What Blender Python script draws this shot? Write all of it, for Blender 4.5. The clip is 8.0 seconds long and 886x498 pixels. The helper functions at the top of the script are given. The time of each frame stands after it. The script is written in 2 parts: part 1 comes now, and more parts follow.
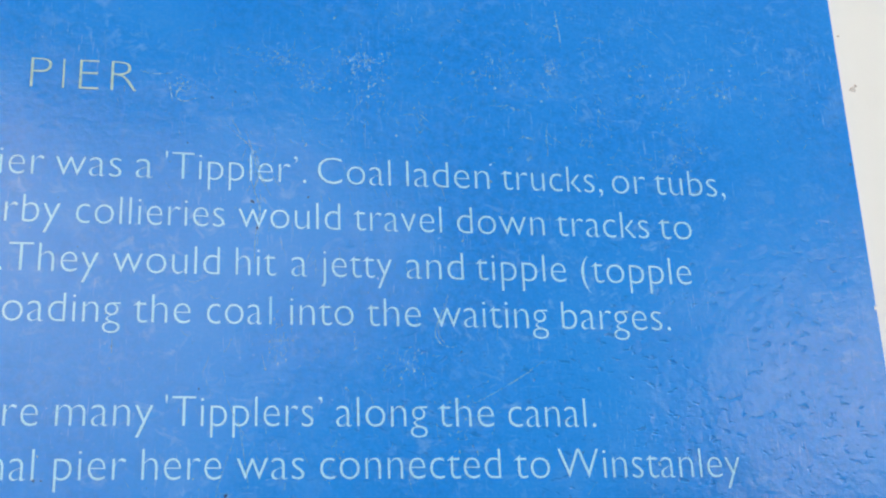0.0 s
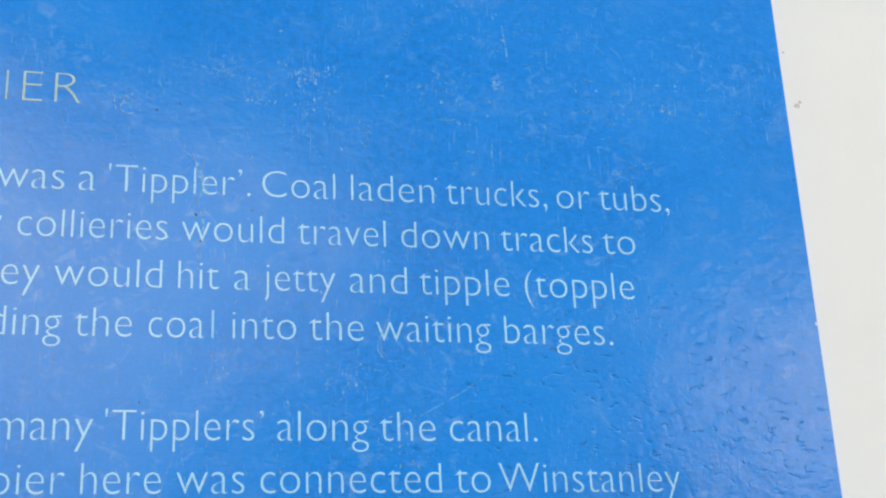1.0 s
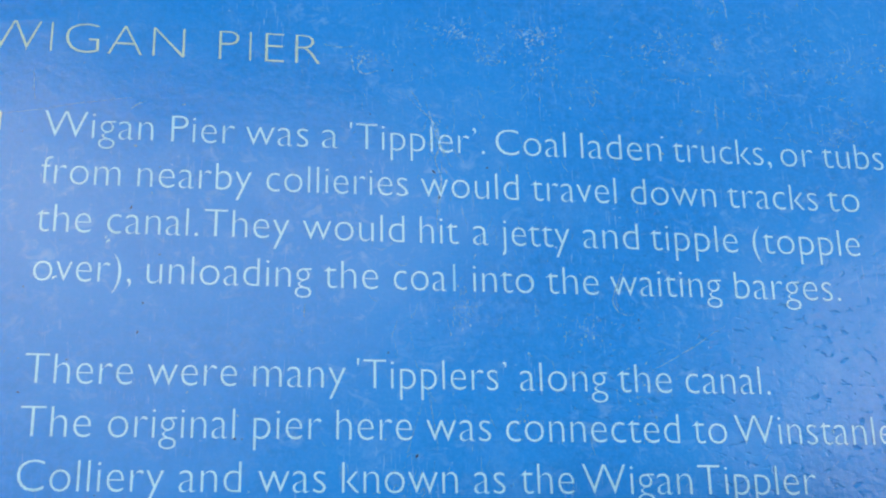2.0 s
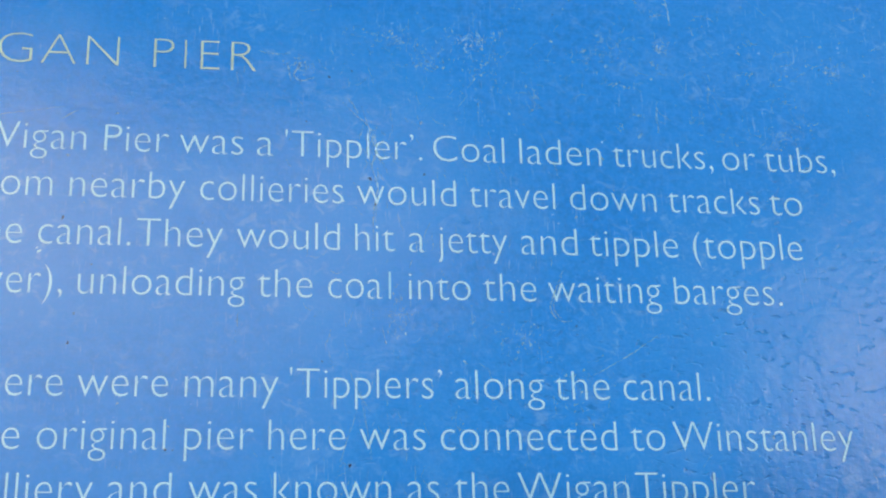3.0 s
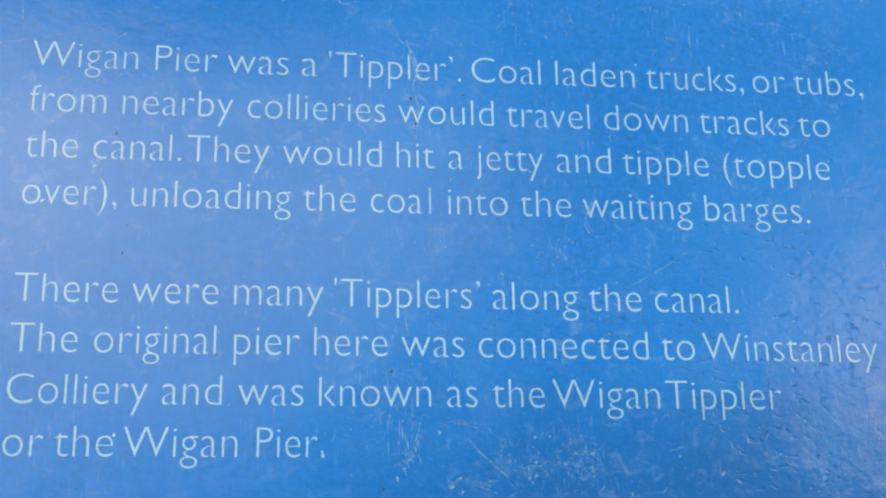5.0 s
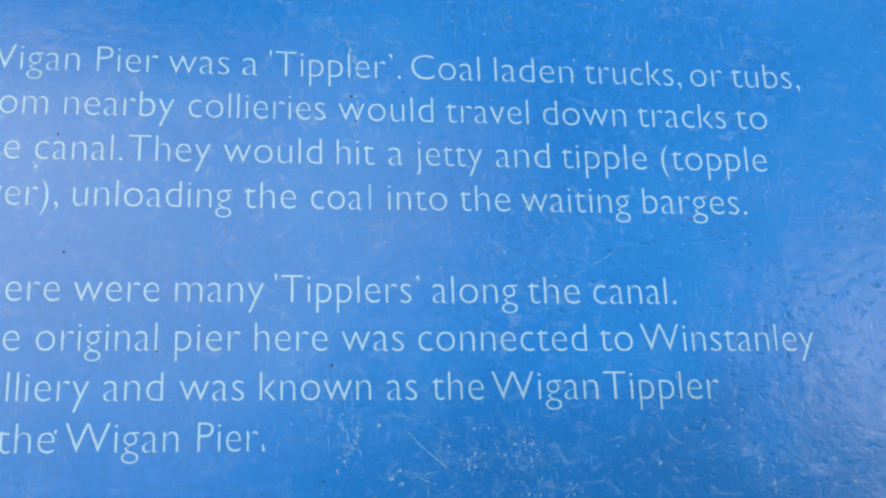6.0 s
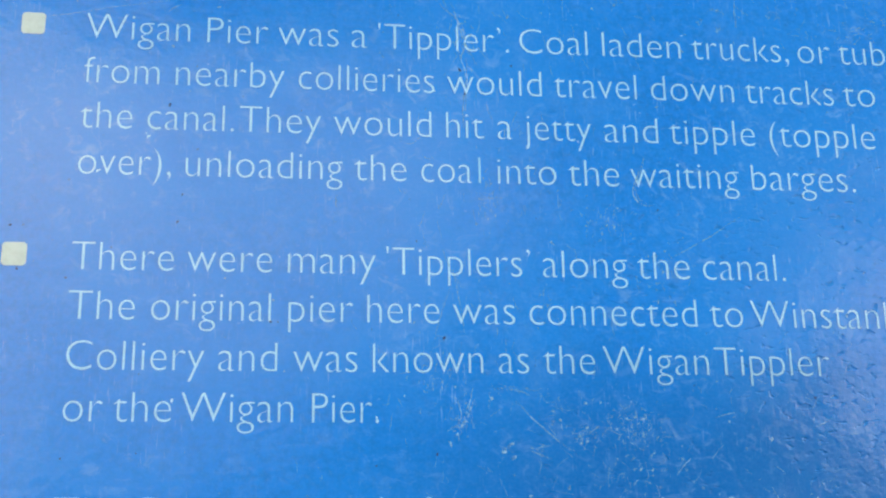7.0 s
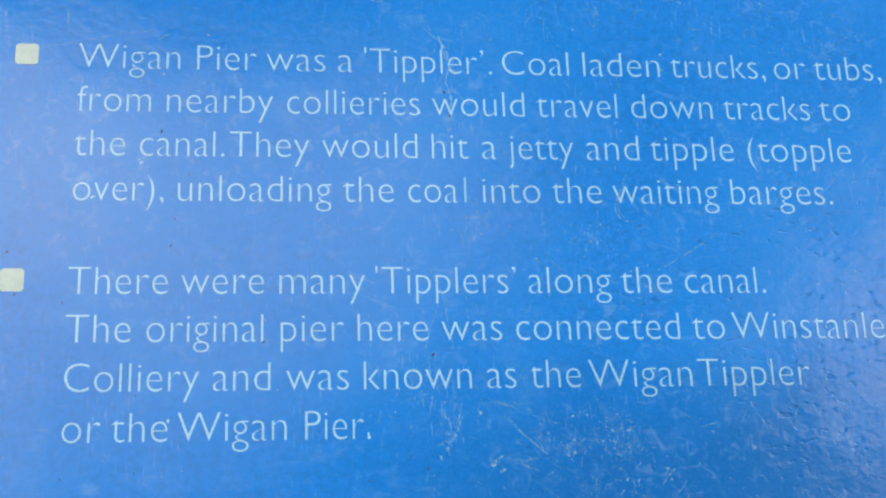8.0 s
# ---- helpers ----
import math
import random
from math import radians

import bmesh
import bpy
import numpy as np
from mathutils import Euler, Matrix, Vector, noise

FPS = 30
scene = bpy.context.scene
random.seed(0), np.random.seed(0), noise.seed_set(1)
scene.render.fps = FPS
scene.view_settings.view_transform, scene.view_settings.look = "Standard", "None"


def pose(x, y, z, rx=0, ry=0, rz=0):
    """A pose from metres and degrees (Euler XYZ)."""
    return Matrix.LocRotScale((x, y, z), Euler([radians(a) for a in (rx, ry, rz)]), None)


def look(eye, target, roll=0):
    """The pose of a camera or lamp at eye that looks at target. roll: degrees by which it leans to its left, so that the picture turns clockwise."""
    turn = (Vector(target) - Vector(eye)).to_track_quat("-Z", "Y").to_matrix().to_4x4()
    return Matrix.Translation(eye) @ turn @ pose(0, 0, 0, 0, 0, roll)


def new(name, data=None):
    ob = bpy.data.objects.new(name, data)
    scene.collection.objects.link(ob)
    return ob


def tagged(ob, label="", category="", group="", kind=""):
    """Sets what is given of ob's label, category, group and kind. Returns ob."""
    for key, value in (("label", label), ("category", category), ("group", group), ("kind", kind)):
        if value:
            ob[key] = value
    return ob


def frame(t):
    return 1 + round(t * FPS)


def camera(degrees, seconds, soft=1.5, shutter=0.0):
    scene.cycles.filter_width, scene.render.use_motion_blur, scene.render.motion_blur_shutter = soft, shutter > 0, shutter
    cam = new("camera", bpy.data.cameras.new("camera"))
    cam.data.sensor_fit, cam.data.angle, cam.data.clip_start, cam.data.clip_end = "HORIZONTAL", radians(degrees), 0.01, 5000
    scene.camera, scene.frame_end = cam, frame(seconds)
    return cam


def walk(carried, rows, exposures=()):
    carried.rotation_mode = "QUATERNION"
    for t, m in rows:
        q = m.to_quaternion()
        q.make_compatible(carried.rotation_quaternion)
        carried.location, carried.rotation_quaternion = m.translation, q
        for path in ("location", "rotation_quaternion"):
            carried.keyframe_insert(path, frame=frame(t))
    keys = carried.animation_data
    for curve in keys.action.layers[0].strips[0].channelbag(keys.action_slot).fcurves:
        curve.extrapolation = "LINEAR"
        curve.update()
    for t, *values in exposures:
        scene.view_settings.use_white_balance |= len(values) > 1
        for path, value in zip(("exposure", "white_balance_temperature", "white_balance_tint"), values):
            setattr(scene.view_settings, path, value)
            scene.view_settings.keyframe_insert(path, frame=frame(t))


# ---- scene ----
# The board leans back like a lectern: its own axes are u across, v up the slope, w out of the face.
PANEL = pose(0, 0, 1.05, 40, 0, 0)
MM = 0.001

cam = camera(36.2, 8.0, soft=2.2)
# seconds; u, v, w in millimetres from the first word's foot; turn in degrees in the board's axes
ROWS = [
    (0.0, 92.0, -147.7, 340.0, 20.91, -9.92, -2.25),
    (0.1, 93.8, -148.1, 339.8, 20.84, -9.89, -2.11),
    (0.2, 93.2, -148.1, 339.6, 20.76, -9.86, -1.97),
    (0.3, 92.4, -147.8, 339.4, 20.68, -9.83, -1.82),
    (0.4, 91.5, -147.8, 339.2, 20.60, -9.80, -1.68),
    (0.5, 90.8, -148.6, 339.0, 20.53, -9.78, -1.54),
    (0.6, 89.1, -147.1, 340.0, 20.61, -10.05, -1.70),
    (0.7, 90.0, -145.1, 340.9, 20.68, -10.33, -1.87),
    (0.8, 89.7, -143.9, 341.9, 20.76, -10.61, -2.03),
    (0.9, 94.2, -143.8, 342.8, 20.84, -10.88, -2.19),
    (1.0, 99.2, -144.7, 343.8, 20.92, -11.16, -2.35),
    (1.1, 105.5, -144.7, 343.7, 20.69, -10.60, -2.09),
    (1.2, 106.2, -145.2, 343.6, 20.47, -10.04, -1.83),
    (1.3, 99.9, -146.0, 343.5, 20.24, -9.48, -1.57),
    (1.4, 92.4, -146.1, 343.5, 20.01, -8.92, -1.31),
    (1.5, 85.0, -146.0, 343.4, 19.78, -8.36, -1.04),
    (1.6, 74.8, -148.8, 343.3, 19.80, -8.33, -1.07),
    (1.7, 65.5, -150.8, 343.2, 19.83, -8.29, -1.10),
    (1.85, 57.5, -152.2, 342.6, 19.87, -8.22, -1.11),
    (2.1, 55.6, -152.9, 341.4, 19.94, -8.08, -1.13),
    (2.45, 62.0, -152.9, 340.0, 20.03, -7.90, -1.16),
    (2.8, 69.8, -152.7, 338.9, 20.12, -7.73, -1.20),
    (2.9, 70.4, -152.2, 342.2, 20.10, -7.83, -1.45),
    (3.0, 74.5, -151.3, 342.2, 20.12, -7.80, -1.48),
    (3.1, 77.4, -151.4, 344.3, 20.14, -7.62, -1.47),
    (3.2, 79.3, -150.9, 346.4, 20.16, -7.45, -1.47),
    (3.3, 79.6, -151.1, 348.5, 20.17, -7.27, -1.46),
    (3.5, 73.2, -154.4, 352.7, 20.20, -6.93, -1.45),
    (3.6, 69.5, -155.1, 351.8, 20.04, -6.70, -1.43),
    (3.7, 65.4, -156.3, 350.9, 19.87, -6.48, -1.40),
    (3.8, 63.0, -157.4, 350.0, 19.71, -6.25, -1.37),
    (3.9, 60.3, -157.9, 349.1, 19.54, -6.03, -1.34),
    (4.0, 59.4, -159.0, 348.1, 19.37, -5.80, -1.31),
    (4.1, 58.4, -159.9, 347.9, 19.25, -5.84, -1.26),
    (4.2, 58.0, -160.9, 347.7, 19.12, -5.88, -1.20),
    (4.3, 57.6, -161.3, 347.4, 19.00, -5.92, -1.15),
    (4.4, 57.8, -162.5, 347.2, 18.87, -5.96, -1.09),
    (4.5, 58.6, -163.8, 347.0, 18.75, -6.00, -1.04),
    (4.7, 60.7, -167.3, 348.4, 18.59, -6.32, -0.99),
    (4.8, 62.8, -169.3, 349.2, 18.52, -6.48, -0.97),
    (4.9, 66.5, -168.8, 349.9, 18.44, -6.65, -0.95),
    (5.0, 69.7, -167.2, 350.6, 18.36, -6.81, -0.92),
    (5.1, 72.3, -168.6, 351.1, 18.39, -6.81, -1.00),
    (5.2, 73.2, -168.7, 351.6, 18.41, -6.82, -1.08),
    (6.3, 85.6, -172.6, 357.2, 18.64, -6.88, -1.95),
    (6.4, 81.3, -172.7, 357.7, 18.66, -6.88, -2.03),
    (6.5, 77.2, -171.4, 358.3, 18.68, -6.89, -2.11),
    (6.6, 74.7, -168.7, 356.8, 18.53, -6.77, -1.87),
    (6.7, 70.6, -167.8, 355.4, 18.39, -6.66, -1.63),
    (6.8, 66.0, -169.2, 354.0, 18.24, -6.55, -1.40),
    (6.9, 62.0, -170.8, 352.6, 18.09, -6.43, -1.16),
    (7.0, 58.6, -173.8, 351.2, 17.94, -6.32, -0.92),
    (7.1, 54.9, -177.5, 351.0, 17.91, -6.25, -1.10),
    (7.2, 51.4, -181.6, 350.8, 17.87, -6.17, -1.28),
    (7.3, 49.9, -184.3, 350.6, 17.84, -6.10, -1.46),
    (7.4, 50.8, -184.9, 350.4, 17.80, -6.02, -1.64),
    (7.5, 54.2, -177.8, 350.3, 17.77, -5.95, -1.83),
    (7.6, 56.5, -175.1, 352.3, 17.91, -6.00, -1.85),
    (7.7, 57.9, -174.3, 354.4, 18.05, -6.05, -1.88),
    (7.8, 58.6, -175.9, 356.5, 18.19, -6.10, -1.91),
    (7.9, 59.3, -174.6, 358.6, 18.33, -6.15, -1.94),
    (8.0, 59.7, -174.3, 360.7, 18.47, -6.20, -1.96),
]
# seconds, stops, kelvin, tint: the picture is a little warmer in the middle of the shot
EXPOSURES = [(0.0, 0.71, 5900, 6), (1.6, 0.71, 5810, 6), (2.9, 0.70, 6210, 7), (5.1, 0.69, 6220, 7), (6.4, 0.72, 5830, 6), (8.0, 0.73, 5780, 6)]
walk(cam, [(t, PANEL @ pose(u * MM, v * MM, w * MM, rx, ry, rz)) for t, u, v, w, rx, ry, rz in ROWS], exposures=EXPOSURES)

# ---- sky and sun ----
SUN_HEIGHT, SUN_TURN = radians(38), radians(70)
world = bpy.data.worlds.new("sky")
scene.world = world
world.use_nodes = True
wn, wl = world.node_tree.nodes, world.node_tree.links
wn.clear()
w_out = wn.new("ShaderNodeOutputWorld")
w_bg = wn.new("ShaderNodeBackground")
w_sky = wn.new("ShaderNodeTexSky")
w_sky.sky_type, w_sky.sun_disc = "NISHITA", False
w_sky.sun_elevation, w_sky.sun_rotation = SUN_HEIGHT, SUN_TURN
w_sky.air_density, w_sky.dust_density = 1.0, 1.5
w_dir = wn.new("ShaderNodeTexCoord")
w_map = wn.new("ShaderNodeMapping")
w_map.inputs["Location"].default_value = (14.946, -44.583, -31.359)
w_cloud = wn.new("ShaderNodeTexNoise")
w_cloud.inputs["Scale"].default_value, w_cloud.inputs["Detail"].default_value, w_cloud.inputs["Roughness"].default_value = 2.01, 1.0, 0.35
w_ramp = wn.new("ShaderNodeMapRange")
w_ramp.interpolation_type = "SMOOTHSTEP"
w_ramp.inputs["From Min"].default_value, w_ramp.inputs["From Max"].default_value = 0.512, 0.668
w_mix = wn.new("ShaderNodeMix")
w_mix.data_type = "RGBA"
w_mix.inputs[7].default_value = (27, 20.3, 11.4, 1.0)  # bright cloud, in the sky texture's own units
wl.new(w_dir.outputs["Generated"], w_map.inputs["Vector"])
wl.new(w_map.outputs["Vector"], w_cloud.inputs["Vector"])
wl.new(w_cloud.outputs["Fac"], w_ramp.inputs["Value"])
wl.new(w_ramp.outputs["Result"], w_mix.inputs["Factor"])
wl.new(w_sky.outputs["Color"], w_mix.inputs[6])
wl.new(w_mix.outputs[2], w_bg.inputs["Color"])
wl.new(w_bg.outputs["Background"], w_out.inputs["Surface"])
w_bg.inputs["Strength"].default_value = 0.1

sun_data = bpy.data.lights.new("sun", "SUN")
sun_data.energy, sun_data.angle, sun_data.color = 0.6, radians(12), (1.0, 0.96, 0.9)
sun = new("sun", sun_data)
SUN_WAY = Vector((math.sin(SUN_TURN) * math.cos(SUN_HEIGHT), math.cos(SUN_TURN) * math.cos(SUN_HEIGHT), math.sin(SUN_HEIGHT)))
sun.matrix_world = look(SUN_WAY * 20, (0, 0, 0))


# ---- materials ----
class Nodes:
    """Short hand for one node material."""

    def __init__(self, name):
        self.mat = bpy.data.materials.new(name)
        self.mat.use_nodes = True
        self.tree = self.mat.node_tree
        self.bsdf = self.tree.nodes["Principled BSDF"]
        self.place = self.add("ShaderNodeNewGeometry").outputs["Position"]

    def add(self, kind):
        return self.tree.nodes.new(kind)

    def put(self, a, b):
        if hasattr(a, "is_output"):
            self.tree.links.new(a, b)
        else:
            b.default_value = a

    def space(self, turn=0.0, stretch=(1, 1, 1)):
        """Places in the board's own axes, turned in its plane and stretched."""
        back = self.add("ShaderNodeMapping")
        back.vector_type = "TEXTURE"
        back.inputs["Location"].default_value = PANEL.translation
        back.inputs["Rotation"].default_value = PANEL.to_euler()
        self.put(self.place, back.inputs["Vector"])
        m = self.add("ShaderNodeMapping")
        m.inputs["Rotation"].default_value = (0, 0, radians(turn))
        m.inputs["Scale"].default_value = stretch
        self.put(back.outputs["Vector"], m.inputs["Vector"])
        return m.outputs["Vector"]

    def noise(self, where, scale, detail=3.0, rough=0.5, warp=0.0):
        n = self.add("ShaderNodeTexNoise")
        self.put(where, n.inputs["Vector"])
        for key, value in (("Scale", scale), ("Detail", detail), ("Roughness", rough), ("Distortion", warp)):
            n.inputs[key].default_value = value
        return n.outputs["Fac"]

    def span(self, value, low, high, to_low=0.0, to_high=1.0):
        n = self.add("ShaderNodeMapRange")
        n.interpolation_type = "SMOOTHSTEP"
        self.put(value, n.inputs["Value"])
        for key, v in (("From Min", low), ("From Max", high), ("To Min", to_low), ("To Max", to_high)):
            n.inputs[key].default_value = v
        return n.outputs["Result"]

    def sum(self, op, a, b):
        n = self.add("ShaderNodeMath")
        n.operation = op
        self.put(a, n.inputs[0])
        self.put(b, n.inputs[1])
        return n.outputs[0]

    def mix(self, factor, a, b):
        n = self.add("ShaderNodeMix")
        n.data_type = "RGBA"
        self.put(factor, n.inputs[0])
        self.put(a, n.inputs[6])
        self.put(b, n.inputs[7])
        return n.outputs[2]

    def bump(self, height, strength, distance, under=None):
        n = self.add("ShaderNodeBump")
        self.put(height, n.inputs["Height"])
        n.inputs["Strength"].default_value, n.inputs["Distance"].default_value = strength, distance
        if under is not None:
            self.put(under, n.inputs["Normal"])
        return n.outputs["Normal"]


def laminate(name, colour, faded, pale, wear=1.0):
    """Weathered glossy sheet: colour print under a scuffed clear face with a slight orange peel."""
    n = Nodes(name)
    flat = n.space()
    blotch = n.noise(flat, 14, 4, 0.6)
    grain = n.noise(flat, 1100, 3, 0.6)
    mottle = n.noise(flat, 430, 4, 0.65)
    deep = tuple(c * 0.84 for c in colour[:3]) + (1,)
    base = n.mix(n.span(blotch, 0.3, 0.72), n.mix(n.span(mottle, 0.32, 0.6), deep, colour), faded)
    # the blue is deeper towards one lower corner, with a ragged margin
    across = n.add("ShaderNodeSeparateXYZ")
    n.put(flat, across.inputs[0])
    ragged = n.sum("MULTIPLY", n.sum("SUBTRACT", n.noise(flat, 22, 5, 0.6), 0.5), 0.06)
    low_corner = n.sum("MULTIPLY", n.span(n.sum("ADD", across.outputs["Y"], ragged), -0.125, -0.07, 1.0, 0.0), n.span(n.sum("ADD", across.outputs["X"], ragged), 0.06, 0.15))
    base = n.mix(n.sum("MULTIPLY", low_corner, 0.9), base, tuple(c * 0.62 for c in colour[:3]) + (1,))
    # rubbed patches with fine hairlines across them
    rubbed = n.span(n.noise(flat, 38, 6, 0.72), 0.48, 0.68)
    hair_a = n.span(n.noise(n.space(12, (1, 0.10, 1)), 1300, 2, 0.6), 0.6, 0.74)
    hair_b = n.span(n.noise(n.space(-34, (1, 0.10, 1)), 1200, 2, 0.6), 0.63, 0.76)
    hair_c = n.span(n.noise(n.space(72, (1, 0.10, 1)), 1250, 2, 0.6), 0.63, 0.76)
    hair = n.sum("MAXIMUM", hair_a, n.sum("MAXIMUM", hair_b, hair_c))
    fleck = n.span(n.noise(flat, 640, 2, 0.5), 0.66, 0.78)
    worn = n.sum("MULTIPLY", rubbed, n.sum("ADD", n.sum("MULTIPLY", hair, 0.36), n.sum("MULTIPLY", fleck, 0.55)))
    haze = n.sum("MULTIPLY", n.span(n.noise(flat, 45, 8, 0.75, 0.4), 0.5, 0.85), 0.16)
    faint = n.sum("MULTIPLY", hair, 0.025)
    # soft pale blotches, a few millimetres across, thicker in the rubbed patches
    cloudy = n.span(n.noise(n.space(25, (0.8, 1, 1)), 210, 4, 0.65, 0.8), 0.52, 0.72)
    haze = n.sum("ADD", haze, n.sum("MULTIPLY", cloudy, n.span(n.noise(flat, 16, 3, 0.6), 0.42, 0.66, 0.03, 0.23)))
    amount = n.sum("MULTIPLY", n.sum("ADD", n.sum("ADD", worn, haze), n.sum("ADD", faint, n.sum("MULTIPLY", n.span(grain, 0.42, 0.75), 0.035))), wear)
    # small dents, thicker towards the exposed end, their shade painted into the colour
    pits = n.span(n.noise(n.space(-20, (0.6, 1, 1)), 520, 2, 0.5, 0.5), 0.24, 0.42)
    weathered = n.span(across.outputs["X"], 0.02, 0.20, 0.3, 1.0)  # the face is rougher towards the exposed end
    low = n.span(across.outputs["Y"], -0.06, 0.02, 1.0, 0.25)  # and low down
    pitted = n.sum("MULTIPLY", n.sum("MULTIPLY", n.span(across.outputs["X"], 0.07, 0.20, 0.08, 1.0), low), n.span(n.noise(flat, 26, 3, 0.5), 0.40, 0.60, 0.2, 1.0))
    dent = n.sum("MULTIPLY", n.sum("SUBTRACT", 1.0, pits), pitted)
    pits = n.sum("SUBTRACT", 1.0, dent)
    dent_shade = tuple(c * 0.62 for c in colour[:3]) + (1,)
    n.put(n.mix(n.sum("MULTIPLY", dent, 0.7), n.mix(amount, base, pale), dent_shade), n.bsdf.inputs["Base Color"])
    n.put(n.sum("ADD", n.span(blotch, 0.2, 0.8, 0.05, 0.085), n.sum("MULTIPLY", worn, 0.4)), n.bsdf.inputs["Roughness"])
    n.bsdf.inputs["IOR"].default_value = 1.55
    patchy = n.span(n.noise(flat, 55, 4, 0.6), 0.36, 0.64, 0.25, 1.0)
    peel = n.noise(n.space(-8, (0.78, 1, 1)), 440, 4, 0.6, 0.6)
    swell = n.noise(flat, 30, 2, 0.4)
    soft = n.bump(swell, 0.2, 0.0004)
    coarse = n.sum("MULTIPLY", n.noise(n.space(-24, (0.82, 1, 1)), 270, 3, 0.6, 0.9), patchy)
    ripple = n.bump(n.sum("MULTIPLY", peel, patchy), 0.34, 0.00017, soft)
    rough = n.bump(n.sum("MULTIPLY", coarse, weathered), 0.42, 0.00024, ripple)
    skin = n.bump(mottle, 0.45, 0.00007, rough)
    n.put(n.bump(pits, 0.75, 0.00018, skin), n.bsdf.inputs["Normal"])
    return n.mat


BLUE = laminate("blue_print", (0.020, 0.226, 0.775, 1), (0.026, 0.249, 0.80, 1), (0.40, 0.62, 0.92, 1))
PALE = laminate("pale_print", (0.35, 0.69, 0.99, 1), (0.40, 0.73, 1.0, 1), (0.6, 0.8, 0.95, 1), 0.6)
CREAM = laminate("cream_print", (0.48, 0.62, 0.62, 1), (0.52, 0.66, 0.66, 1), (0.7, 0.8, 0.78, 1), 0.6)
GOLD = laminate("pale_yellow_print", (0.39, 0.61, 0.62, 1), (0.44, 0.65, 0.66, 1), (0.6, 0.75, 0.8, 1), 0.6)


def white_paint():
    n = Nodes("white_paint")
    flat = n.space()
    dirt = n.span(n.noise(flat, 22, 5, 0.65), 0.5, 0.8, 0.0, 0.25)
    n.put(n.mix(dirt, (0.73, 0.76, 0.79, 1), (0.65, 0.67, 0.68, 1)), n.bsdf.inputs["Base Color"])
    n.bsdf.inputs["Roughness"].default_value = 0.42
    n.put(n.bump(n.noise(flat, 500, 2, 0.5), 0.3, 0.0001), n.bsdf.inputs["Normal"])
    return n.mat


def plain(name, a, b, scale, rough, metal=0.0, deep=0.0):
    n = Nodes(name)
    n.put(n.mix(n.span(n.noise(n.place, scale, 5, 0.6), 0.3, 0.7), a, b), n.bsdf.inputs["Base Color"])
    n.bsdf.inputs["Roughness"].default_value, n.bsdf.inputs["Metallic"].default_value = rough, metal
    if deep:
        n.put(n.bump(n.noise(n.place, scale * 6, 4, 0.6), 0.6, deep), n.bsdf.inputs["Normal"])
    return n.mat


def veil(name, colour, cover):
    """A hairline in the clear face: mostly seen through."""
    n = Nodes(name)
    n.bsdf.inputs["Base Color"].default_value = colour
    n.bsdf.inputs["Roughness"].default_value = 0.5
    n.put(n.sum("MULTIPLY", n.span(n.noise(n.place, 900, 3, 0.6), 0.3, 0.7, 0.25, 1.0), cover), n.bsdf.inputs["Alpha"])
    return n.mat


WHITE = white_paint()
GRIME = plain("dark_grime", (0.012, 0.03, 0.10, 1), (0.02, 0.05, 0.14, 1), 900, 0.7)
RUST = veil("rust_stain", (0.46, 0.24, 0.18, 1), 0.55)
SCRATCH = veil("scratch_white", (0.38, 0.74, 1.0, 1), 0.6)
HAIRLINE = veil("hairline_white", (0.38, 0.74, 1.0, 1), 0.62)
SMEAR = veil("grey_smear", (0.10, 0.24, 0.46, 1), 0.45)
CHIP = plain("bare_chip", (0.75, 0.78, 0.8, 1), (0.6, 0.63, 0.66, 1), 900, 0.6)
CHIP_BLUE = plain("pale_chip", (0.45, 0.75, 0.95, 1), (0.36, 0.66, 0.92, 1), 900, 0.4)
FADED = laminate("faded_print", (0.24, 0.60, 0.97, 1), (0.28, 0.63, 0.98, 1), (0.5, 0.75, 0.95, 1))
STEEL = plain("galvanised_steel", (0.42, 0.43, 0.44, 1), (0.33, 0.34, 0.35, 1), 60, 0.45, 0.9)
PAVING = plain("grey_asphalt", (0.045, 0.045, 0.046, 1), (0.07, 0.068, 0.065, 1), 9, 0.9, 0.0, 0.004)


# ---- building ----
def part(name, bm, material, parent, label="", m=PANEL):
    """Links a bmesh as one mesh object under a thing or a part."""
    data = bpy.data.meshes.new(name)
    bm.to_mesh(data)
    bm.free()
    data.materials.append(material)
    ob = new(name, data)
    ob.parent = parent
    ob.matrix_basis = m
    if label:
        ob["label"] = label
    return ob


def slab(u0, u1, v0, v1, w0, w1, bevel, round_corner=0.0):
    """A sheet in the board's axes (millimetres), with rounded corners and eased edges."""
    bm = bmesh.new()
    bmesh.ops.create_cube(bm, size=1)
    for v in bm.verts:
        v.co = Vector((u0 if v.co.x < 0 else u1, v0 if v.co.y < 0 else v1, w0 if v.co.z < 0 else w1)) * MM
    if round_corner:
        upright = [e for e in bm.edges if abs(e.verts[0].co.z - e.verts[1].co.z) > 1e-7]
        bmesh.ops.bevel(bm, geom=upright, offset=round_corner * MM, segments=6, profile=0.5, affect="EDGES")
    if bevel:
        rim = [e for e in bm.edges if abs(e.verts[0].co.z - e.verts[1].co.z) < 1e-7]
        bmesh.ops.bevel(bm, geom=rim, offset=bevel * MM, segments=2, profile=0.5, affect="EDGES", clamp_overlap=True)
    return bm


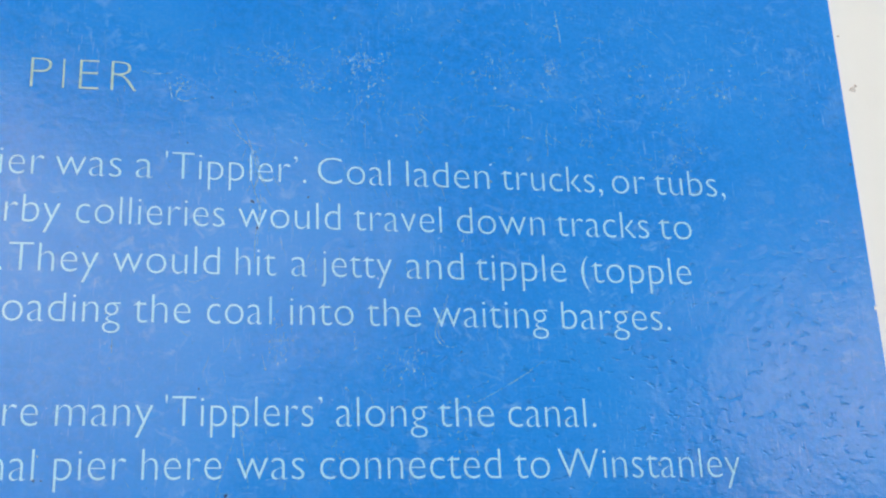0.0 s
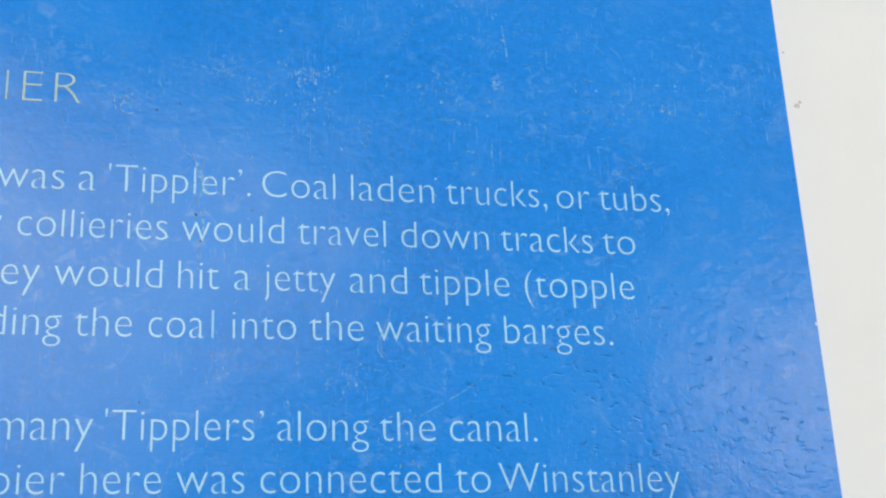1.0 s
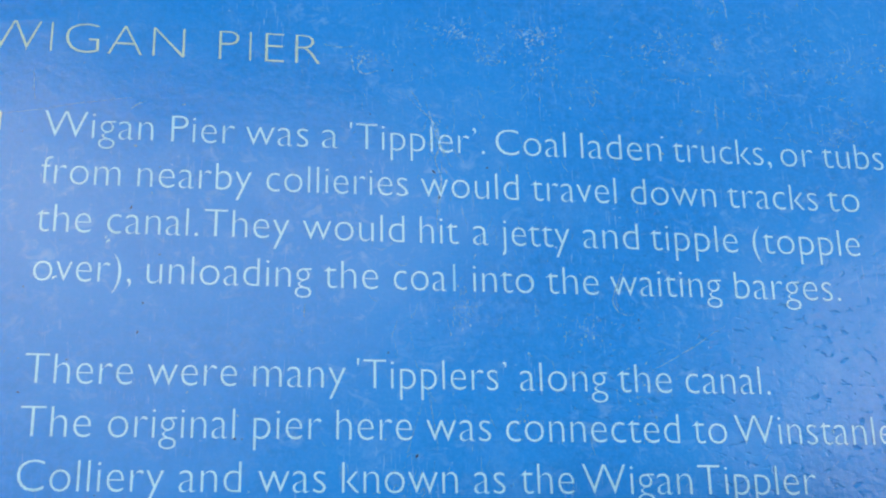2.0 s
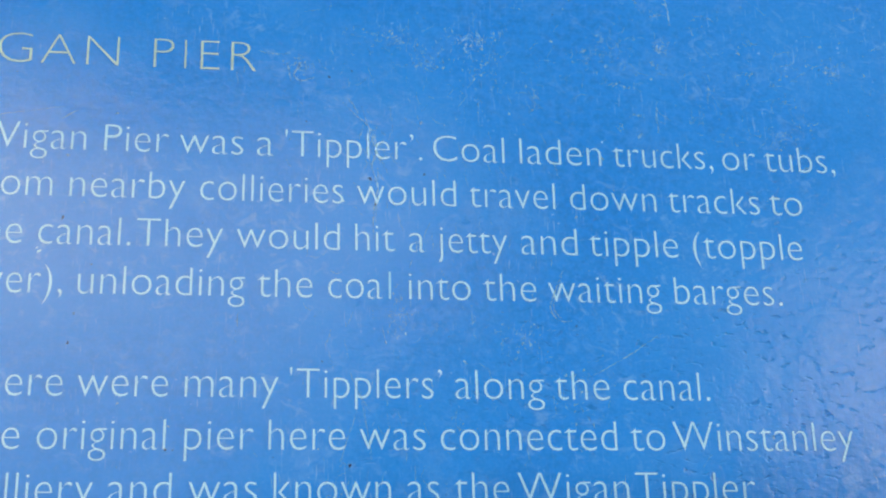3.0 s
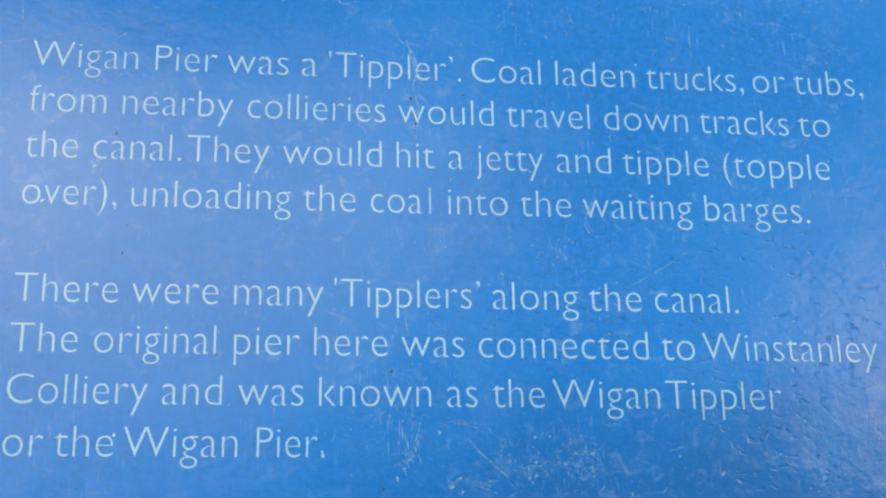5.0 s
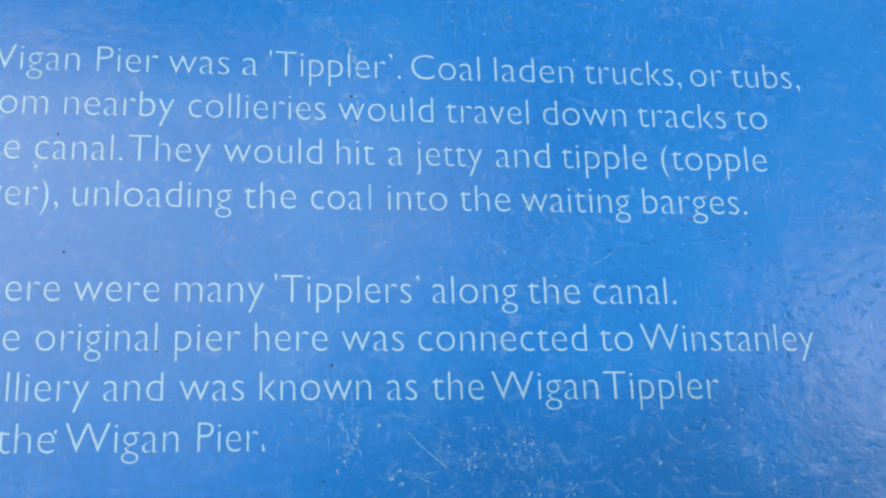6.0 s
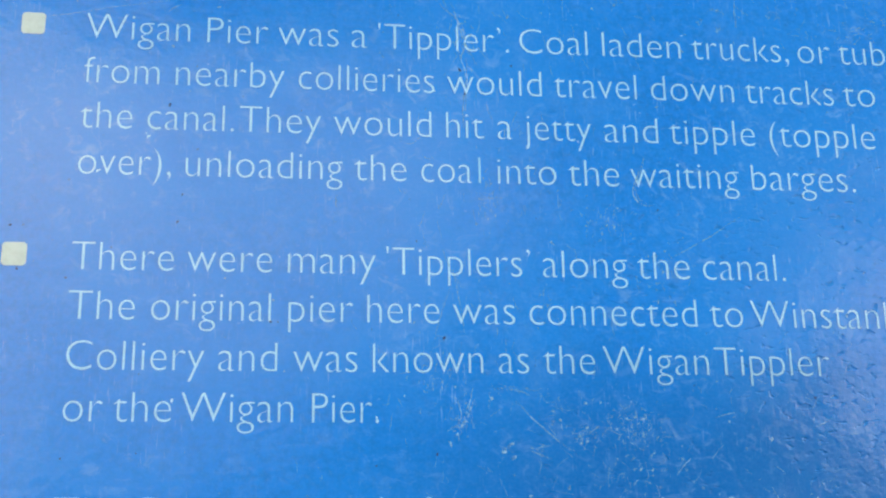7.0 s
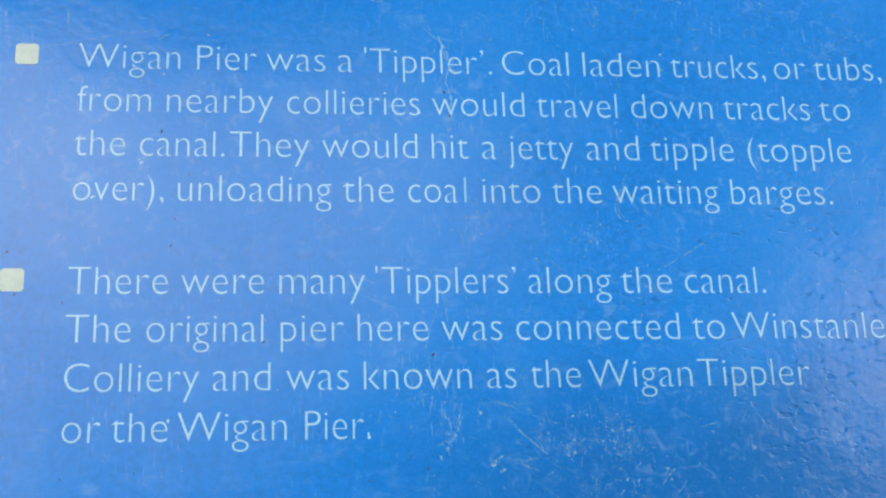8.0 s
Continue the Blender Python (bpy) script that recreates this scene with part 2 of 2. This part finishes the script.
def tube(a, b, half, bevel):
    """A square steel post from a up to b."""
    bm = bmesh.new()
    bmesh.ops.create_cube(bm, size=1)
    for v in bm.verts:
        end = b if v.co.z > 0 else a
        v.co = Vector((end[0] + half * (1 if v.co.x > 0 else -1), end[1] + half * (1 if v.co.y > 0 else -1), end[2]))
    bmesh.ops.bevel(bm, geom=bm.edges[:], offset=bevel, segments=2, profile=0.5, affect="EDGES")
    return bm


# ---- ground ----
bm = bmesh.new()
bmesh.ops.create_grid(bm, x_segments=40, y_segments=40, size=400)
for v in bm.verts:
    away = math.hypot(v.co.x, v.co.y)
    v.co.z = 0.0 if away < 25 else 0.25 * noise.noise(v.co * 0.02) - 0.1
ground = part("ground", bm, PAVING, None, m=Matrix())
tagged(ground, "worn grey asphalt ground round the information board", "ground", kind="structure")

# ---- the information board ----
board = tagged(new("information_board"), "weathered white board with scuffed blue text panel on steel posts", "information board")
back_plate = part("back_plate", slab(-150, 343, -330, 150, -16, -1.6, 1.2, 12), WHITE, board, "white painted back plate with faint dirt")
blue_panel = part("blue_panel", slab(-90, 281.6, -280, 112, -1.6, 0, 0.25), BLUE, board, "glossy blue printed panel, scratched and scuffed")
for u in (-70, 270):
    top = PANEL @ Vector((u * MM, -90 * MM, -22 * MM))
    part("post", tube((top.x, top.y, 0), tuple(top), 0.03, 0.004), STEEL, board, "square galvanised steel post", m=Matrix())

# ---- lettering ----
THIN = 0.0175  # how much each side of a stroke is pared away, in ems
CAP, BODY, TAIL = 7.66, 5.28, -2.75  # heights of capitals, of small letters, and depth of tails, in millimetres


def lettering(text, u0, u1, v, material, grow=1.0, thin=THIN):
    """One printed word between u0 and u1 with its foot at v, a hair above the face."""
    data = bpy.data.curves.new("text", "FONT")
    data.body, data.size, data.offset, data.resolution_u = text, 1.0, -thin, 4
    holder = new("text", data)
    bpy.context.view_layer.update()
    flat = bpy.data.meshes.new_from_object(holder.evaluated_get(bpy.context.evaluated_depsgraph_get()))
    bpy.data.objects.remove(holder)
    bpy.data.curves.remove(data)
    bm = bmesh.new()
    bm.from_mesh(flat)
    bpy.data.meshes.remove(flat)
    bmesh.ops.remove_doubles(bm, verts=bm.verts[:], dist=1e-5)
    low, high = min(p.co.x for p in bm.verts), max(p.co.x for p in bm.verts)
    rungs = (-0.23 + thin, 0.0, 0.449 - 2 * thin, 0.682 - 2 * thin)
    goals = (TAIL, 0.0, BODY, CAP)
    for p in bm.verts:
        y = p.co.y - thin
        k = 0 if y < 0 else 1 if y < rungs[1 + 1] else 2
        y = goals[k] + (y - rungs[k]) / (rungs[k + 1] - rungs[k]) * (goals[k + 1] - goals[k])
        p.co = Vector((u0 + (p.co.x - low) / (high - low) * (u1 - u0), v + y * grow, 0.10)) * MM
    # pared strokes can lap over themselves: lay each facet a few microns apart from the next
    bmesh.ops.split_edges(bm, edges=bm.edges[:])
    for k, face in enumerate(bm.faces):
        for p in face.verts:
            p.co.z += (k % 24) * 0.003 * MM
    return part("lettering", bm, material, blue_panel, "pale yellowish capital letter" if material is GOLD else "", m=Matrix())


def text_line(v, *words):
    for text, u0, u1, *worn in words:
        lettering(text, u0, u1, v, FADED if worn else PALE)


text_line(0.00, ("Wigan", -0.2, 28.5), ("Pier", 33.3, 50.3), ("was", 53.2, 70.3), ("a", 74.0, 78.6), ("'Tippler\u2019.", 81.7, 119.5), ("Coal", 122.6, 142.7), ("laden", 147.1, 170.5), ("trucks,", 174.0, 203.3), ("or", 206.2, 216.1), ("tubs,", 218.8, 240.0))
text_line(-13.50, ("from", 0.1, 20.6), ("nearby", 25.1, 55.2), ("collieries", 59.2, 97.6), ("would", 101.3, 128.6), ("travel", 132.3, 156.5), ("down", 160.8, 185.5), ("tracks", 189.0, 215.8), ("to", 218.8, 228.5))
text_line(-27.00, ("the", -0.1, 13.9), ("canal.", 18.0, 41.6), ("They", 43.1, 65.6), ("would", 69.2, 96.6), ("hit", 100.8, 111.4), ("a", 115.4, 119.8), ("jetty", 123.4, 142.4), ("and", 146.3, 162.0), ("tipple", 165.4, 190.7), ("(topple", 195.1, 226.9))
text_line(-40.50, ("over),", 0.2, 25.0), ("unloading", 28.9, 71.7), ("the", 75.0, 89.4), ("coa", 93.6, 107.9), ("l", 109.7, 110.3, "worn"), ("into", 115.1, 131.8), ("the", 135.3, 149.8), ("waiting", 153.2, 184.7), ("barges.", 188.6, 219.4))
text_line(-67.56, ("There", 0.2, 26.9), ("were", 30.5, 53.0), ("many", 57.2, 80.9), ("'Tipplers\u2019", 83.8, 123.4), ("along", 126.9, 150.6), ("the", 153.5, 168.3), ("canal.", 172.2, 195.9))
text_line(-81.10, ("The", 0.2, 17.4), ("original", 21.6, 52.9), ("pier", 57.6, 74.8), ("here", 78.6, 98.0), ("was", 101.8, 118.7), ("connected", 122.7, 169.4), ("to", 173.1, 182.5), ("Winstanley", 184.8, 234.9))
text_line(-94.63, ("Colliery", 0.6, 35.9), ("and", 39.6, 54.9), ("was", 59.1, 76.0), ("known", 80.1, 109.6), ("as", 113.9, 122.0), ("the", 126.0, 140.1), ("Wigan", 142.4, 171.7), ("Tippler", 173.5, 205.9))
text_line(-108.16, ("or", 0.7, 10.6), ("the", 13.4, 28.0), ("Wigan", 30.5, 59.3), ("Pier.", 64.2, 81.7))
text_line(-135.23, ("The", 0.0, 17.5), ("Pier", 22.1, 39.5), ("was", 42.5, 59.6), ("made", 63.9, 88.6), ("famous", 92.3, 125.5), ("outside", 129.6, 162.6), ("of", 166.7, 176.0))
for text, u0, u1 in (("W", -17.2, -3.1), ("I", -0.5, 0.0), ("G", 3.5, 12.5), ("A", 14.9, 24.2), ("N", 27.0, 35.7), ("P", 45.1, 50.6), ("I", 53.5, 54.0), ("E", 57.9, 63.1), ("R", 66.3, 73.2)):
    lettering(text, u0, u1, 25.59, GOLD, 1.15, 0.026)

# ---- square bullets ----
for v in (4.00, -63.56, -131.23):
    part("bullet", slab(-17.9, -11.45, v - 3.25, v + 3.25, 0.02, 0.12, 0, 1.1), CREAM, blue_panel, "small cream square with rounded corners", m=Matrix())

# ---- wear ----
rng = random.Random(7)


def ribbon(bm, spots, width):
    """A hairline through the spots (millimetres), tapering to its ends."""
    rows = []
    for i, p in enumerate(spots):
        a, b = spots[max(i - 1, 0)], spots[min(i + 1, len(spots) - 1)]
        way = Vector((b[0] - a[0], b[1] - a[1], 0))
        side = Vector((-way.y, way.x, 0)).normalized()
        half = width * 0.5 * (0.25 + 0.75 * math.sin(math.pi * (i + 0.5) / len(spots))) * rng.uniform(0.6, 1.3)
        base = Vector((p[0], p[1], 0.16))
        rows.append((bm.verts.new((base + side * half) * MM), bm.verts.new((base - side * half) * MM)))
    for (a, b), (c, d) in zip(rows, rows[1:]):
        bm.faces.new((a, b, d, c))


def wander(u, v, turn, length, bend, steps=12):
    """A wavering path: start, heading in degrees, length, and how far the heading drifts."""
    spots, way = [(u, v)], radians(turn)
    drift = rng.gauss(0, bend)
    for _ in range(steps):
        way += drift / steps + rng.gauss(0, 0.06)
        u, v = u + math.cos(way) * length / steps, v + math.sin(way) * length / steps
        spots.append((u, v))
    return spots


def scratch(spots, width, label=""):
    bm = bmesh.new()
    ribbon(bm, spots, width)
    return part("scratch", bm, SCRATCH, blue_panel, label, m=Matrix())


# the scratches that stand out: start, heading, length, drift
for u, v, turn, length, bend, width in (
    (102.7, 15.8, -74, 22, -0.2, 0.26), (107, -5, -92, 19, 0.1, 0.3), (104, 3, -80, 17, 0.2, 0.18),
    (162.2, -62, 28, 26, -0.18, 0.2), (193.2, 58, -85, 12, 0.1, 0.5), (74, 32, -22, 9, -0.5, 0.25),
    (81.8, 28.7, -65, 6, 1.0, 0.3), (117.8, -102.2, -33, 20, 0.0, 0.28), (103.6, -109, 64, 11, -0.1, 0.25),
    (99, -59.4, -80, 13, 0.3, 0.15), (101, -71, -101, 14, 0.3, 0.15), (102, -64, -88, 20, 0.1, 0.16),
):
    scratch(wander(u, v, turn, length, bend), width)

# faint long and looped ones
for u, v, turn, length, bend, width in (
    (-12.6, 5.8, 10, 36, 0.0, 0.14), (-4.1, 19.8, -87, 9, 0.1, 0.3), (22.0, 9.0, 40, 4.5, -0.6, 0.3), (98.8, 18.5, -60, 6, 0.6, 0.22),
    (102.4, -109.3, 52, 9, 0.9, 0.28), (104.6, -107.6, 60, 7, 0.8, 0.24), (161.2, -121.3, 52, 5.4, 0.1, 0.34),
    (121.0, -115.2, -12, 6.6, 1.1, 0.26), (172.5, -106.5, 40, 6, -0.8, 0.3), (186.5, -125, -50, 5, 0.6, 0.26), (116.3, -99.0, -6, 6, 0.2, 0.2),
    (70.1, -44.9, -95, 4, 0.1, 0.3), (200, -109, 20, 6, 0.4, 0.18),
):
    scratch(wander(u, v, turn, length, bend), width)

def smooth(corners, steps=4):
    """Points along a soft curve through the corners."""
    spots = []
    for i in range(len(corners) - 1):
        p0, p1, p2, p3 = (Vector(corners[min(max(i + j, 0), len(corners) - 1)]) for j in (-1, 0, 1, 2))
        for k in range(steps):
            f = k / steps
            spots.append(tuple(0.5 * (2 * p1 + (p2 - p0) * f + (2 * p0 - 5 * p1 + 4 * p2 - p3) * f * f + (3 * p1 - p0 - 3 * p2 + p3) * f ** 3)))
    return spots + [tuple(corners[-1])]


# a wavering crack down through the first lines, with hairs beside it, and a curl beyond the heading
CRACK = smooth([(97.2, 17.2), (101.0, 13.2), (104.5, 9.8), (106.3, 5.8), (106.7, 1.7), (105.4, -2.5), (107.1, -7.8), (106.6, -14.5), (106.3, -19.2)])
scratch(CRACK, 0.34, "pale wavering crack in the clear face")
for k in range(16):
    i = rng.randrange(6, len(CRACK) - 4)
    scratch(wander(CRACK[i][0] + rng.gauss(0, 1.6), CRACK[i][1] + rng.gauss(0, 1.0), rng.gauss(-90, 16), rng.uniform(1.5, 4.5), 0.3, 7), rng.uniform(0.1, 0.2))
scratch(smooth([(86.3, 29.6), (85.1, 27.6), (83.9, 25.1), (84.7, 23.6), (86.5, 23.2), (89.5, 24.3)]), 0.42, "pale curled scratch")

# a hooked scratch: down, round and back up
hook, way, u, v = [], radians(-112), 157.5, -31.5
for k in range(26):
    hook.append((u, v))
    way += 0.0 if k < 13 else 0.19
    u, v = u + 0.78 * math.cos(way), v + 0.78 * math.sin(way)
scratch(hook, 0.32, "pale hooked scratch")
scratch([(a + 0.5 + 0.03 * k, b + 0.35) for k, (a, b) in enumerate(hook[3:22])], 0.16)

# the many small ones: upright hairlines down the middle, rubs in the upper and lower right
bm = bmesh.new()
for k in range(560):
    zone = rng.random()
    if zone < 0.45:
        u, v, turn = rng.gauss(118, 22), rng.uniform(-140, 45), rng.gauss(-86, 14)
    elif zone < 0.75:
        u, v, turn = rng.gauss(185, 45), rng.gauss(32, 20), rng.uniform(0, 180)
    else:
        u, v, turn = rng.gauss(165, 40), rng.gauss(-112, 16), rng.choice((rng.gauss(-32, 12), rng.gauss(62, 14)))
    if u < 278:
        ribbon(bm, wander(u, v, turn, rng.uniform(1, 5.5), rng.gauss(0, 0.6), 6), rng.uniform(0.05, 0.13))
tagged(part("fine_scratch", bm, HAIRLINE, blue_panel, "hairline scratches in the clear face", m=Matrix()), kind="stuff")


def spot(bm, u, v, size, w=0.14, stretch=1.0, turn=0.0):
    """A small uneven patch."""
    ring = []
    for k in range(9):
        a = 2 * math.pi * k / 9
        r = size * rng.uniform(0.55, 1.2)
        x, y = r * math.cos(a) * stretch, r * math.sin(a)
        ring.append(bm.verts.new(Vector((u + x * math.cos(turn) - y * math.sin(turn), v + x * math.sin(turn) + y * math.cos(turn), w)) * MM))
    bm.faces.new(ring)


# rubbed places: u, v, spread across and up, strokes, heading and its spread
RUBS_ABOVE = (
    (85, 28, 2.4, 2.7, 26, 70, 40), (111, 37, 5.1, 2.7, 40, 60, 50), (135, 38, 5.8, 2.4, 44, 75, 50), (137, 29, 5.1, 6.8, 40, 85, 22),
    (121, 31, 4.1, 3.7, 30, 60, 40), (152, 20, 1.4, 4.4, 14, 115, 14), (106, 4, 2.0, 5.1, 22, 104, 12), (190, 49, 1.7, 0.7, 9, 0, 20),
    (204, 49, 2.7, 0.7, 10, 8, 14), (191, 38, 2.4, 2.0, 22, 60, 60), (189, 32, 0.9, 2.4, 8, 110, 20), (167, 34, 2.4, 2.0, 20, 60, 70),
)
RUBS_CORNER = (
    (175, 37, 6.8, 5.1, 36, 65, 45), (175, 26, 2.0, 0.7, 10, -5, 20), (180, 25, 1.7, 0.7, 8, -5, 20), (183, 16, 1.5, 0.5, 7, 0, 14),
    (177, 12, 1.0, 0.9, 8, 30, 50), (182, 10, 1.0, 1.0, 9, 60, 50), (188, 13, 0.3, 5.1, 8, 91, 5), (218, 41, 3.1, 0.9, 10, 8, 16),
    (232, 33, 3.4, 1.4, 12, 10, 30), (243, 33, 2.7, 2.7, 22, 60, 70), (216, 30, 1.4, 1.7, 8, 60, 60), (225, 28, 1.5, 1.5, 9, 60, 60),
)
RUBS_MIDDLE = (
    (228, 22, 2.7, 1.2, 10, 20, 12), (205, 26, 2.4, 4.4, 10, 120, 8), (233, 15, 2.4, 0.7, 8, 5, 12), (200, 15, 2.4, 2.4, 12, 70, 50),
    (253, 54, 1.5, 0.9, 7, 10, 40), (223, 11, 10.2, 4.1, 26, 60, 60), (132, -46, 0.5, 2.7, 6, 88, 8), (112, -46, 2.4, 5.8, 24, 95, 12),
    (128, -74, 2.7, 2.4, 10, 65, 14), (146, -51, 6.8, 5.1, 22, 70, 40), (161, -66, 6.8, 6.8, 26, 70, 40),
)
RUBS_BELOW = (
    (105, -108, 2.4, 3.4, 18, 62, 22), (103, -109, 1.7, 2.0, 14, 40, 60), (129, -105, 4.4, 2.7, 12, -32, 8), (115, -115, 2.0, 1.5, 10, 60, 70),
    (162, -119, 1.0, 1.7, 7, 60, 8), (150, -109, 7.8, 4.4, 60, 50, 60), (137, -111, 4.1, 2.7, 24, 30, 50), (120, -99, 4.4, 0.7, 9, -4, 12),
    (124, -115, 2.4, 0.9, 7, 12, 14), (151, -122, 8.5, 6.8, 36, 55, 50), (98, -94, 6.8, 6.8, 30, 75, 30),
)
for rubs in (RUBS_ABOVE, RUBS_CORNER, RUBS_MIDDLE, RUBS_BELOW):
    for u, v, across, up, strokes, heading, fan in rubs:
        bm = bmesh.new()
        dense = strokes > 20
        for k in range(strokes * 2 if dense else strokes):
            a, b = u + rng.gauss(0, across * 0.6), v + rng.gauss(0, up * 0.6)
            ribbon(bm, wander(a, b, rng.gauss(heading, fan) + rng.choice((0, 180)), rng.uniform(0.5, 1.0) * (0.8 + 0.7 * (min(1.2, max(across, up)) if dense else max(across, up))), rng.gauss(0, 0.8), 7), rng.uniform(0.05, 0.16))
            if k % 4 == 0:
                spot(bm, a + rng.gauss(0, across * 0.4), b + rng.gauss(0, up * 0.4), rng.uniform(0.08, 0.3), 0.15, rng.uniform(1, 2.4), radians(heading))
        part("scuff", bm, HAIRLINE if dense else SCRATCH, blue_panel, m=Matrix())

bm = bmesh.new()
for k in range(170):
    u, v = rng.choice(((rng.gauss(190, 42), rng.gauss(35, 22)), (rng.gauss(160, 40), rng.gauss(-112, 14)), (rng.uniform(-20, 278), rng.uniform(-140, 78))))
    if u < 279:
        spot(bm, u, v, rng.choice((0.12, 0.16, 0.2, 0.34)), 0.15, rng.uniform(1, 2.6), rng.uniform(0, 3.1))
tagged(part("pale_nick", bm, SCRATCH, blue_panel, "pale nicks in the clear face", m=Matrix()), kind="stuff")

for u, v, size in (
    (99.2, -85.2, 0.5), (53, -81.3, 0.45), (27.4, -53.8, 0.38), (-0.9, -70, 0.36), (-12.9, -55.4, 0.3), (135.7, 17.7, 0.36),
    (104.9, -6, 0.55), (120, -4.3, 0.4), (106.3, -13.6, 0.36), (81, -119.5, 0.3), (0.9, -117.8, 0.36), (93.7, 24.6, 0.34),
    (96.9, -116.4, 0.5), (200.9, -100.7, 0.45), (-16.3, -55.6, 0.4), (-13.7, -67.7, 0.4), (189.3, -129.4, 0.35),
    (23.9, -19.6, 0.45), (160.4, -47.4, 0.36), (-1.9, -42.3, 0.25), (280.4, 11.8, 0.5),
):
    bm = bmesh.new()
    spot(bm, u, v, size * 0.75, 0.2, rng.uniform(1, 1.6), rng.uniform(0, 3.1))
    part("grime_speck", bm, GRIME, blue_panel, m=Matrix())
bm = bmesh.new()
for k in range(70):
    spot(bm, rng.uniform(-25, 278), rng.uniform(-140, 78), rng.choice((0.08, 0.1, 0.13, 0.2)), 0.19, rng.uniform(1, 1.8), rng.uniform(0, 3.1))
tagged(part("fine_grime", bm, GRIME, blue_panel, "tiny dark specks of grime", m=Matrix()), kind="stuff")
# flecks that touch the lettering
for u, v, size, turn in ((18.6, -29.1, 0.45, 40), (17.9, -28.2, 0.25, 60), (5.6, -39.5, 0.4, 30), (171.1, 7.4, 0.22, 0), (28.1, -102.6, 0.4, 70), (97.5, -12.8, 0.25, 0), (81.1, -106.8, 0.3, 80)):
    bm = bmesh.new()
    spot(bm, u, v, size, 0.15, 1.8, radians(turn))
    part("fleck", bm, CHIP_BLUE, blue_panel, "pale fleck chipped out of the print", m=Matrix())
for u, v, size, stretch in ((114.6, -115.8, 0.5, 1.3), (117.2, -117.2, 0.6, 1.4), (111.7, -101.5, 0.6, 1.0), (116.0, -114.0, 0.35, 1.0), (121.3, -127.3, 0.35, 1.6)):
    bm = bmesh.new()
    spot(bm, u, v, size, 0.15, stretch, 0.4)
    part("fleck", bm, SCRATCH, blue_panel, "pale fleck chipped out of the print", m=Matrix())
# grimy thumb-sized smears over the lowest line
for u, v, across, up in ((95.4, -132.9, 1.7, 2.0), (118.0, -133.2, 2.3, 2.4)):
    bm = bmesh.new()
    for k in range(9):
        spot(bm, u + rng.gauss(0, across * 0.5), v + rng.gauss(0, up * 0.5), rng.uniform(0.4, 0.9), 0.19 + 0.002 * k, rng.uniform(1, 1.8), rng.uniform(0, 3.1))
    part("smear", bm, SMEAR, blue_panel, "grey smear of dirt across a letter", m=Matrix())
bm = bmesh.new()
spot(bm, 281.2, -33.1, 0.7, 0.12, 0.7)
part("edge_chip", bm, CHIP, blue_panel, "bare pale chip on the panel's edge", m=Matrix())
for u, v, size in ((285.8, 37.7, 1.1), (286.9, 39.0, 0.5), (283.8, 56, 0.35)):
    bm = bmesh.new()
    spot(bm, u, v, size, -1.5, 1.2, 0.6)
    part("rust_spot", bm, RUST, back_plate, "faint brown rust stain", m=Matrix())
